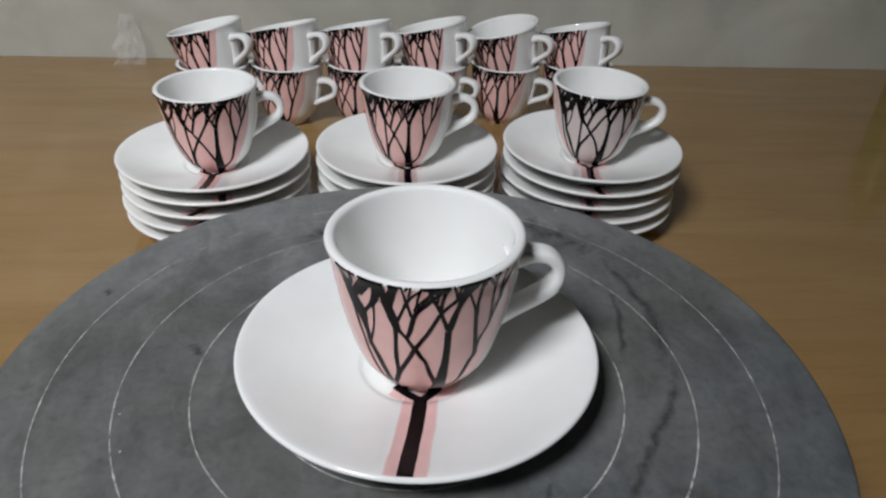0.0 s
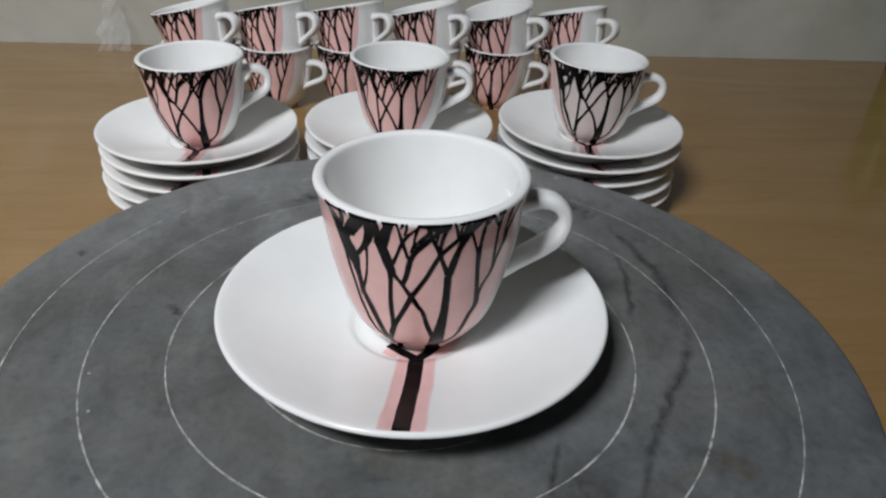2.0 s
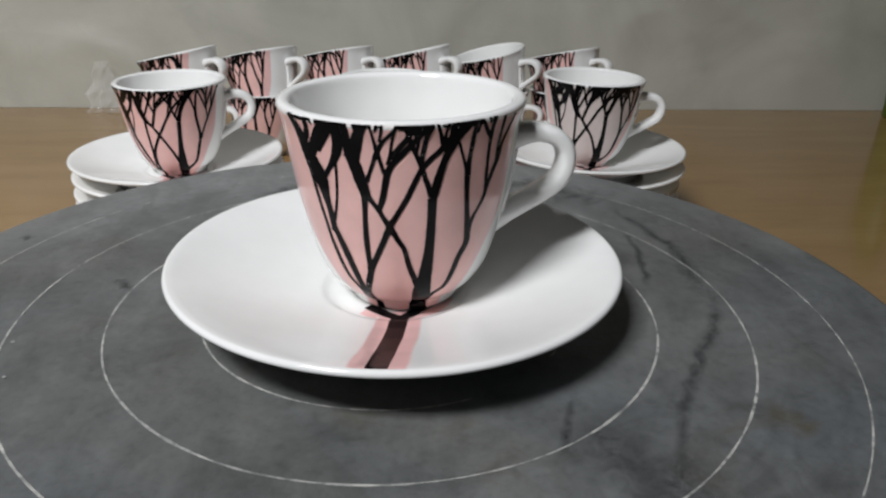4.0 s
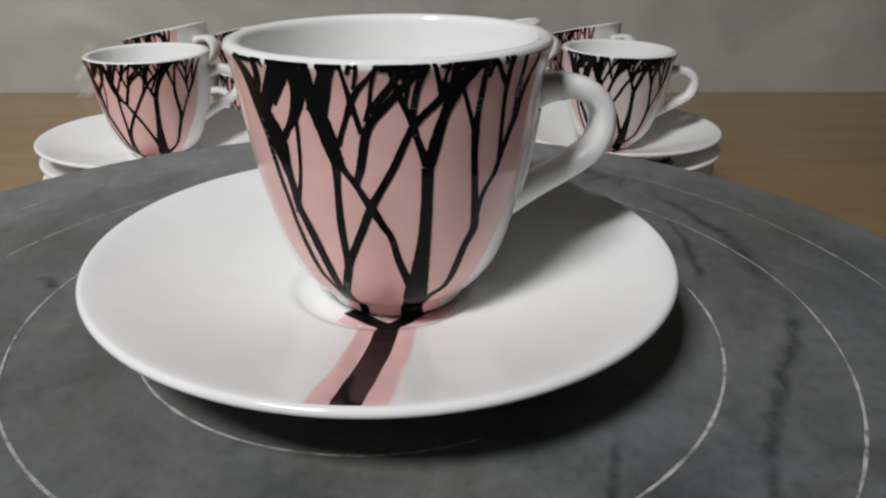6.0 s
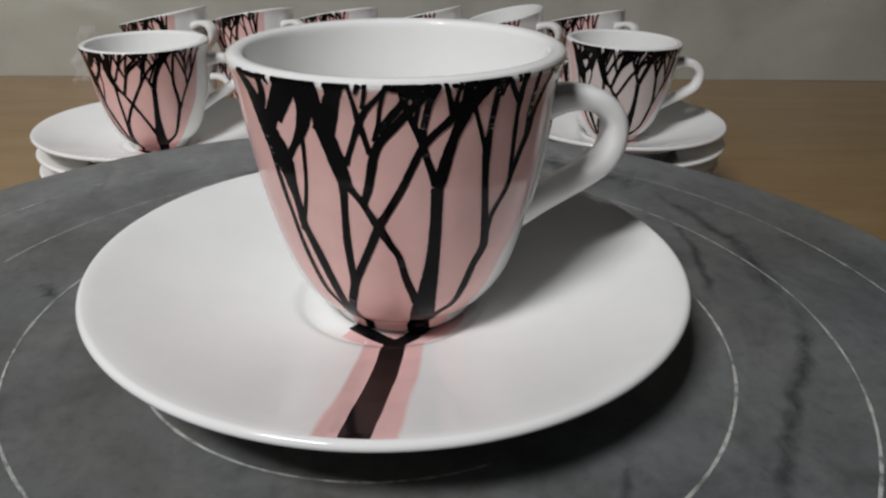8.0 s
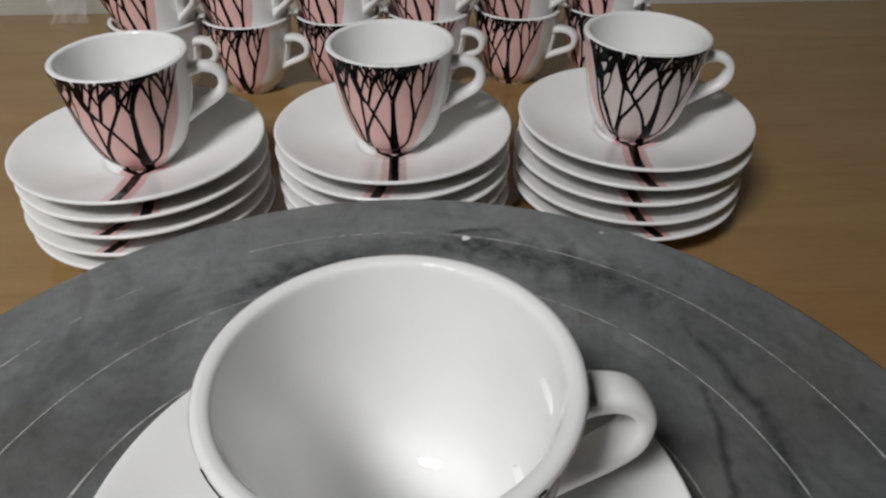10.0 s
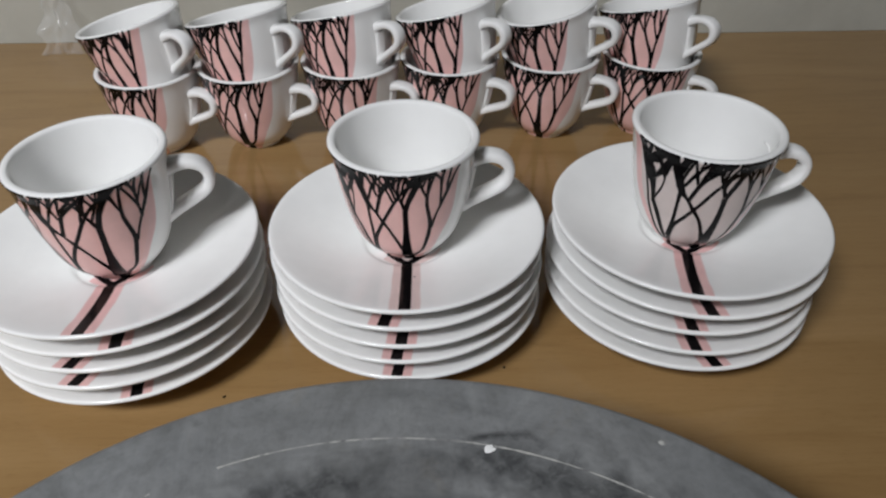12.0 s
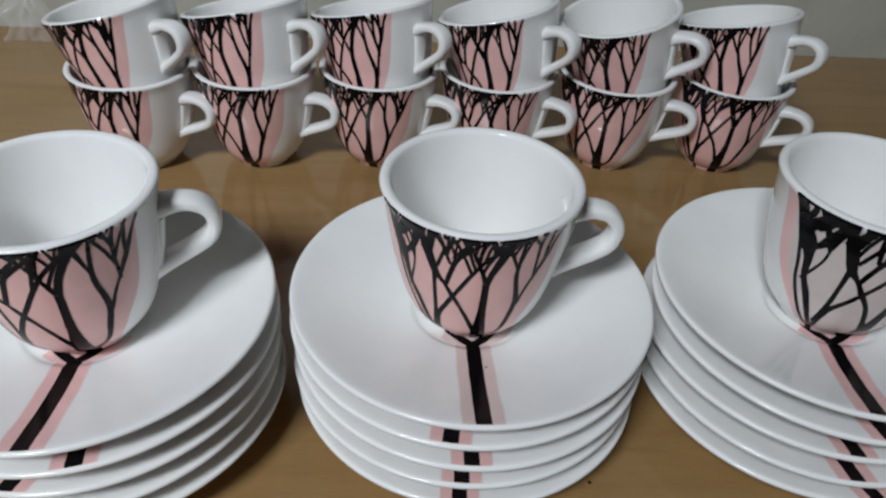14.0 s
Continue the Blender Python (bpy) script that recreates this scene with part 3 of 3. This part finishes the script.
def saucer(m, label, group="", skew=0.0, pale=False):
    """skew: how far the trunk's end stands off the radius, in metres."""
    top = holder("saucer", m)
    tagged(top, label, "saucer", group)
    body = new("body", SAUCER_BODY)
    body.parent = top
    line = [(0.0, -0.0168), (skew * 0.30, -0.031), (skew * 0.68, -0.046), (skew, -0.0594)]
    bm = bmesh.new()
    ribbon(bm, line, 0.0120, 0.0128, 0.00004)
    ribbon(bm, [(0, -0.0164), (-0.0035, -0.0160), (-0.0070, -0.0147), (-0.0096, -0.0130)], 0.0062, 0.0034, 0.000025)
    ribbon(bm, [(0, -0.0164), (0.0040, -0.0159), (0.0085, -0.0138), (0.0122, -0.0104), (0.0145, -0.0068)], 0.0062, 0.0012, 0.00003)
    part("pink_band", bm, PINK_PALE if pale else PINK_LIGHT, body, "pink painted band")
    bm = bmesh.new()
    ribbon(bm, line, 0.0046, 0.0047, 0.00006)
    ribbon(bm, [(0.0005, -0.0178), (-0.0028, -0.0153), (-0.0062, -0.0119), (-0.0078, -0.0100)], 0.0028, 0.0034, 0.00007)
    ribbon(bm, [(-0.0005, -0.0178), (0.0030, -0.0152), (0.0062, -0.0116), (0.0080, -0.0096)], 0.0028, 0.0034, 0.00008)
    part("tree_trunk", bm, BLACK_MATT, body, "black painted trunk and fork")
    return top


# ---------------------------------------------------------------- setting
TURN = -3.0
FRAME = pose(0, 0.585, 0, 0, 0, TURN)


def structure(name, bm, mat, label, category, m=FRAME, smooth=False):
    ob = part(name, bm, mat, None, "", smooth)
    ob.matrix_world = m
    return tagged(ob, label, category, "", "structure")


bm = bmesh.new()
box(bm, -1.7, 1.7, 0.012, 0.16, -0.75, 1.75)
structure("wall_north", bm, WALL, "plain grey wall behind the table", "wall")
bm = bmesh.new()
box(bm, -1.7, 1.7, -2.56, -2.41, -0.75, 1.75)
structure("wall_south", bm, WALL, "plain grey wall", "wall")
bm = bmesh.new()
box(bm, -1.85, -1.7, -2.56, 0.16, -0.75, 1.75)
structure("wall_west", bm, WALL, "plain grey wall", "wall")
bm = bmesh.new()
box(bm, 1.7, 1.85, -2.56, 0.16, -0.75, 1.75)
structure("wall_east", bm, WALL, "plain grey wall", "wall")
bm = bmesh.new()
box(bm, -1.85, 1.85, -2.56, 0.16, -0.85, -0.75)
structure("floor", bm, FLOOR, "plain brown floor", "floor")
bm = bmesh.new()
box(bm, -1.85, 1.85, -2.56, 0.16, 1.75, 1.85)
structure("ceiling", bm, CEILING, "plain white ceiling", "ceiling")

# table
table = holder("table", FRAME)
tagged(table, "wooden table with a brown varnished veneer top", "table")
bm = bmesh.new()
box(bm, -0.78, 0.80, -1.02, 0.011, -0.028, 0.0, 0.002)
part("tabletop", bm, VENEER, table, smooth=False)
for lx in (-0.72, 0.74):
    for ly in (-0.96, -0.06):
        bm = bmesh.new()
        box(bm, lx - 0.025, lx + 0.025, ly - 0.025, ly + 0.025, -0.75, -0.028, 0.003)
        part("leg", bm, VENEER, table, smooth=False)

# crumpled plastic sheet that hangs in front of the wall
bm = bmesh.new()
cols, rows, prev = 190, 90, None
for j in range(rows + 1):
    row = []
    for i in range(cols + 1):
        x, z = -0.95 + 1.9 * i / cols, 0.0002 + 0.36 * (j / rows) ** 1.4
        p = Vector((x * 5, 0.3, z * 5))
        fold = noise.noise(p + Vector((noise.noise(p * 0.7) * 1.5, 0, 0)))
        crease = 1 - abs(noise.noise(Vector((x * 9 + z * 5, 2.1, z * 7 - x * 2))))
        calm = min(1, 0.08 + z / 0.06)
        row.append(bm.verts.new((x, 0.004 - calm * (0.004 * fold + 0.0025 * max(0, crease - 0.75) * 4), z)))
    if prev:
        for i in range(cols):
            bm.faces.new((prev[i], prev[i + 1], row[i + 1], row[i]))
    prev = row
sheet = part("backdrop_sheet", bm, SHEET)
sheet.matrix_world = FRAME
tagged(sheet, "grey crumpled plastic sheet hung behind the table", "plastic sheet")

# ---------------------------------------------------------------- banding wheel
H = 0.0821
wheel = holder("banding_wheel", pose(0, 0, 0))
tagged(wheel, "grey cast metal pottery wheel head with scribed rings", "banding wheel")
bm = bmesh.new()
lathe(bm, [(0.0, H), (0.06, H), (0.12, H), (0.1405, H), (0.1418, H - 0.0004), (0.1425, H - 0.0014), (0.1425, H - 0.0085), (0.1415, H - 0.0100), (0.135, H - 0.0105), (0.05, H - 0.013), (0.03, H - 0.016), (0.0, H - 0.016)], 160)
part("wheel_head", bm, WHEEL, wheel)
bm = bmesh.new()
lathe(bm, [(0.0, H - 0.016), (0.022, H - 0.016), (0.020, 0.040), (0.026, 0.028), (0.060, 0.016), (0.078, 0.010), (0.080, 0.004), (0.079, 0.0), (0.0, 0.0)], 96)
part("pedestal", bm, WHEEL, wheel)


def scribed(radius, width, gaps, seed):
    """A scratched ring, thin and broken where the metal is worn; gaps in degrees from the front."""
    rng = random.Random(seed)
    bm = bmesh.new()
    prev, n = None, 360
    for k in range(n + 1):
        a = 360 * k / n
        cut = any(g0 <= a <= g1 for g0, g1 in gaps)
        w = width * (0.75 + 0.5 * noise.noise(Vector((k * 0.13, radius * 90, 0)))) * rng.uniform(0.8, 1.2)
        r = radius + 0.00025 * noise.noise(Vector((k * 0.05, radius * 50, 3)))
        s, c = math.sin(radians(a)), math.cos(radians(a))
        row = None if cut else [bm.verts.new((q * s - 0.0017, -q * c, H + 0.00008)) for q in (r - w / 2, r + w / 2)]
        if prev and row:
            bm.faces.new((prev[0], prev[1], row[1], row[0]))
        prev = row
    part("scribed_ring", bm, CHALK, wheel, "pale scratched ring")


scribed(0.0497, 0.0006, [(20, 50)], 1)
scribed(0.0733, 0.0007, [], 2)
scribed(0.0968, 0.00065, [(157, 159)], 3)
scribed(0.1205, 0.0006, [(199, 205), (208, 213), (219, 222), (226, 228)], 4)


def blot(x, y, r, seed, mat=PORCELAIN):
    rng = random.Random(seed)
    bm = bmesh.new()
    c = bm.verts.new((x, y, H + 0.0003))
    ring = [bm.verts.new((x + r * rng.uniform(0.7, 1.2) * math.cos(k * math.pi / 6), y + r * rng.uniform(0.7, 1.2) * math.sin(k * math.pi / 6), H + 0.0001)) for k in range(12)]
    for k in range(12):
        bm.faces.new((c, ring[k], ring[(k + 1) % 12]))
    part("glaze_spot", bm, mat, wheel, "dried pale spot")


blot(0.0775, 0.1129, 0.0011, 1, CHALK)
blot(0.0316, 0.1146, 0.0015, 2)
blot(-0.0954, -0.0121, 0.0005, 3, CHALK)
blot(-0.0913, -0.0282, 0.0005, 4, CHALK)


def stain(points, w0, w1, mat, label, seed):
    """A smear on the metal along a line, ragged and fading at its edges."""
    bm = bmesh.new()
    fade = bm.verts.layers.float.new("fade")
    pts = rounded(points, 8)
    n, prev = len(pts), None
    for i, (x, y) in enumerate(pts):
        b, c = pts[max(i - 1, 0)], pts[min(i + 1, n - 1)]
        d = math.hypot(c[0] - b[0], c[1] - b[1])
        nx, ny = -(c[1] - b[1]) / d, (c[0] - b[0]) / d
        w = (w0 + (w1 - w0) * i / (n - 1)) * (1 + 0.5 * noise.noise(Vector((i * 0.35, seed, 0))))
        shift = 0.35 * w * noise.noise(Vector((i * 0.3, seed, 4)))
        row = []
        for k in range(7):
            u = k / 6 - 0.5
            v = bm.verts.new((x + nx * (u * w + shift), y + ny * (u * w + shift), H + 0.00004))
            v[fade] = (1 - abs(u) * 2) * min(1, 4 * i / n, 4 * (n - 1 - i) / n)
            row.append(v)
        if prev:
            for k in range(6):
                bm.faces.new((prev[k], prev[k + 1], row[k + 1], row[k]))
        prev = row
    part("stain", bm, mat, wheel, label)


stain([(0.0849, 0.0727), (0.0912, 0.0531), (0.0949, 0.0299), (0.0935, 0.0129), (0.0890, -0.0050)], 0.004, 0.009, SMEAR, "dark smear", 1)
stain([(0.0940, 0.0050), (0.0911, -0.0086), (0.0850, -0.0205), (0.0765, -0.0320), (0.0690, -0.0430), (0.0622, -0.0532), (0.0550, -0.0680), (0.0487, -0.0807)], 0.005, 0.0035, SMEAR, "dark smear", 2)
stain([(0.0839, 0.0480), (0.0825, 0.0300), (0.0790, 0.0150), (0.0754, 0.0030)], 0.003, 0.004, SMEAR, "dark smear", 3)
stain([(0.0376, -0.0470), (0.0340, -0.0570), (0.0293, -0.0693)], 0.0025, 0.003, SMEAR, "dark smear", 4)
stain([(0.0360, -0.0560), (0.0420, -0.0700), (0.0480, -0.0840), (0.0520, -0.1000)], 0.022, 0.026, DAMP, "dark damp patch", 5)
stain([(-0.0800, 0.0225), (-0.0769, 0.0186), (-0.0735, 0.0150)], 0.004, 0.005, SMEAR, "dark smear", 6)
stain([(-0.1190, 0.0575), (-0.1168, 0.0561), (-0.1145, 0.0550)], 0.004, 0.004, SMEAR, "dark smear", 7)
stain([(0.0053, 0.1102), (0.0204, 0.1115), (0.0341, 0.1105), (0.0481, 0.1047), (0.0610, 0.0961), (0.0732, 0.0879), (0.0844, 0.0794), (0.0929, 0.0732)], 0.019, 0.022, DAMP, "dark damp band", 9)
stain([(-0.0433, 0.0876), (-0.0367, 0.0950), (-0.0290, 0.1005), (-0.0181, 0.1054), (-0.0036, 0.1075), (0.0080, 0.1050)], 0.012, 0.019, DAMP, "dark damp band", 10)
stain([(0.0220, 0.1175), (0.0366, 0.1190), (0.0480, 0.1150)], 0.003, 0.004, SMEAR, "dark smear", 11)
stain([(0.0790, -0.0565), (0.0825, -0.0620), (0.0850, -0.0680)], 0.010, 0.010, RUST, "brownish stain", 8)

# ---------------------------------------------------------------- the cup and saucer on the wheel
saucer(pose(0.0009, -0.0005, H, 0, 0, -1.0), "white glazed saucer with black stripe, on the wheel", "saucers", -0.0075)
cup(pose(0.0034, -0.0003, H + 0.0053, -0.3, -1.0, 0), 3, "white cup painted with a black tree on pink, on a saucer", "cups", 0.0, ink=1.0, stem=1.05)

# ---------------------------------------------------------------- three stacks of saucers, each with a cup
STACKS = [
    # x, y, turns of the saucers from the top down, cup's turn, its handle, how far its foot and its rim stand apart, the painting's stretch and turn, its trim
    (-0.1094, 0.2563, (1.7, 11.4, -8.1, -7.9, 12.2), 10.0, 89, 0.0010, 1.15, -5, 5),
    (0.0150, 0.2593, (-3.4, -11.4, -5.5, -7.1, -8.2), -7.0, 93, 0.0002, 1.0, -4, 9),
    (0.1397, 0.2549, (-15.6, -8.7, -12.5, -9.9, -0.2), -8.0, 90, -0.0008, 1.15, -1, 5),
]
for s, (sx, sy, turns, spin, ear, lean, stretch, turned, trim) in enumerate(STACKS):
    rng = random.Random(20 + s)
    step = DZ if s < 2 else DZ + 0.0003
    for k, turn in enumerate(turns):
        dx, dy = (0, 0) if k == 0 else (rng.uniform(-0.0008, 0.0008), rng.uniform(-0.0008, 0.0008))
        where = "under a cup" if k == 0 else "in a stack of five" if k < 4 else "under a stack"
        saucer(pose(sx + dx - (0.0002 * k if s == 2 else 0), sy + dy - (0.0002 * k if s == 2 else 0), (4 - k) * step, 0, 0, turn), "white saucer with a black stripe, " + where, "saucers", 0.0, pale=(s == 1 and k == 0))
    tone = "pale greyish pink" if s == 2 else "pink"
    cup(pose(sx + lean, sy, 4 * step + 0.0051, 0, -math.degrees(lean / 0.0536), spin), 40 + s, "white cup, black tree on " + tone + ", on stacked saucers", "cups", 0.4, pale=(s == 2), ear=ear, stretch=stretch, turn=turned, ink=(1.06, 1.04, 1.25)[s], stem=(1.15, 1.08, 1.18)[s], trim=trim, rise=(0.0009, 0.0008, 0.0)[s])

# ---------------------------------------------------------------- back row: six pairs of nested cups
PAIRS = [
    # lower cup's x, y, turn and handle; centre of the upper cup's rim, its lean to the side and to the back, turn and handle;
    # how upright the right limbs are painted below and above, how far the painting is turned below and above
    ((-0.1350, 0.4290, -13, 79), (-0.1407, 0.4334, 0.0817, 12.6, 6.1, -29, 84), (0.55, 0.35), (-9, 0)),
    ((-0.0752, 0.4310, -22, 90), (-0.0784, 0.4373, 0.0812, 10.0, 11.9, -34, 89), (0.2, 0.35), (0, 3)),
    ((-0.0125, 0.4310, -24, 87), (-0.0164, 0.4383, 0.0817, 9.1, 12.6, -40, 88), (0.0, 0.35), (1, 5)),
    ((0.0490, 0.4300, -24, 79), (0.0463, 0.4348, 0.0828, 12.3, 9.3, -43, 86), (0.1, 0.2), (2, 8)),
    ((0.1122, 0.4280, -32, 91), (0.1075, 0.4315, 0.0829, 13.4, 1.5, -45, 96), (0.0, 0.0), (1, 5)),
    ((0.1757, 0.4255, -25, 74), (0.1718, 0.4335, 0.0816, 8.4, 13.1, -55, 93), (0.0, 0.1), (1, 6)),
]
for k, ((lx, ly, low, low_ear), (ux, uy, uz, side, back, up, up_ear), tucks, turned) in enumerate(PAIRS):
    shift = turned[0] + (-4 if k == 0 else 2)
    hem = [(0.2, 32), (8, 36 + shift * 0.5), (16, 41 + shift), (29, 51 + shift), (53, 54 + shift)]
    cup(pose(lx, ly, 0, 0, 0, low), 60 + k, "white cup, black tree on pink, standing on the table", "cups", 0.4, ear=low_ear, turn=turned[0], ink=1.0, stem=1.22, tuck=tucks[0], rise=(-0.001, -0.0025, -0.002, -0.0005, -0.001, -0.001)[k], ear_size=0.88, hem=hem)
    axis = Vector((-math.tan(radians(side)), math.tan(radians(back)), 1)).normalized()
    tip = Vector((0, 0, 1)).rotation_difference(axis).to_matrix().to_4x4()
    foot = Vector((ux, uy, uz)) - axis * 0.0535
    slip = -5 if k == 0 else 0
    hem = [(0.2, 31 + slip), (8, 34 + slip), (16, 40 + slip), (29, 51 + slip), (53, 58.5)]
    cup(Matrix.Translation(foot) @ tip @ pose(0, 0, 0, 0, 0, up), 80 + k, "white cup, black tree on pink, tilted in another cup", "cups", 0.4, ear=up_ear, turn=turned[1], ink=1.0, stem=1.22, tuck=tucks[1], ear_size=0.88, hem=hem)

# ---------------------------------------------------------------- at the wall
bottle = holder("green_bottle", pose(0.580, 0.523, 0))
tagged(bottle, "green plastic bottle standing by the wall", "bottle")
bm = bmesh.new()
lathe(bm, [(0.0, 0.0), (0.0205, 0.0), (0.0225, 0.002), (0.0232, 0.03), (0.0245, 0.07), (0.0250, 0.11), (0.0240, 0.13), (0.017, 0.145), (0.011, 0.152), (0.011, 0.17), (0.0, 0.17)], 48)
part("body", bm, GREEN, bottle)

bm = bmesh.new()
prev = None
for j in range(25):
    row = []
    for i in range(25):
        u, v = i / 24, j / 24
        w = 0.036 * (1 - 0.55 * v)
        x = (u - 0.5) * w + 0.006 * noise.noise(Vector((v * 4, 1, u * 2)))
        y = -0.020 + 0.014 * v + 0.007 * noise.noise(Vector((u * 5, v * 4, 7)))
        row.append(bm.verts.new((x, y, 0.001 + 0.047 * v + (0.004 * abs(noise.noise(Vector((u * 6, 0, 2)))) if j else 0))))
    if prev:
        for i in range(24):
            bm.faces.new((prev[i], prev[i + 1], row[i + 1], row[i]))
    prev = row
film_ob = part("plastic_wrap", bm, FILM)
film_ob.matrix_world = pose(-0.245, 0.597, 0, 0, 0, TURN)
tagged(film_ob, "crumpled clear plastic wrap leaning at the wall", "plastic wrap")


def crumb(x, y, z, r, seed, mat, label):
    """A small uneven grain."""
    rng = random.Random(seed)
    bm = bmesh.new()
    bmesh.ops.create_icosphere(bm, subdivisions=2, radius=r)
    for v in bm.verts:
        v.co = Vector((v.co.x * 1.3, v.co.y, v.co.z * 0.5)) * rng.uniform(0.8, 1.15)
    ob = part("crumb", bm, mat)
    ob.matrix_world = pose(x, y, z + r * 0.42, 0, 0, 40 * seed)
    tagged(ob, label, "crumb", "crumbs")


crumb(-0.0665, 0.2103, 0, 0.0006, 1, BLACK, "tiny dark crumb lying on the wooden table")
crumb(0.0542, 0.2168, 0, 0.0006, 2, BLACK, "tiny dark crumb lying on the wooden table")
crumb(0.0165, 0.2293, 4 * DZ + 0.0081, 0.0003, 3, BLACK, "tiny dark speck lying on a white saucer")
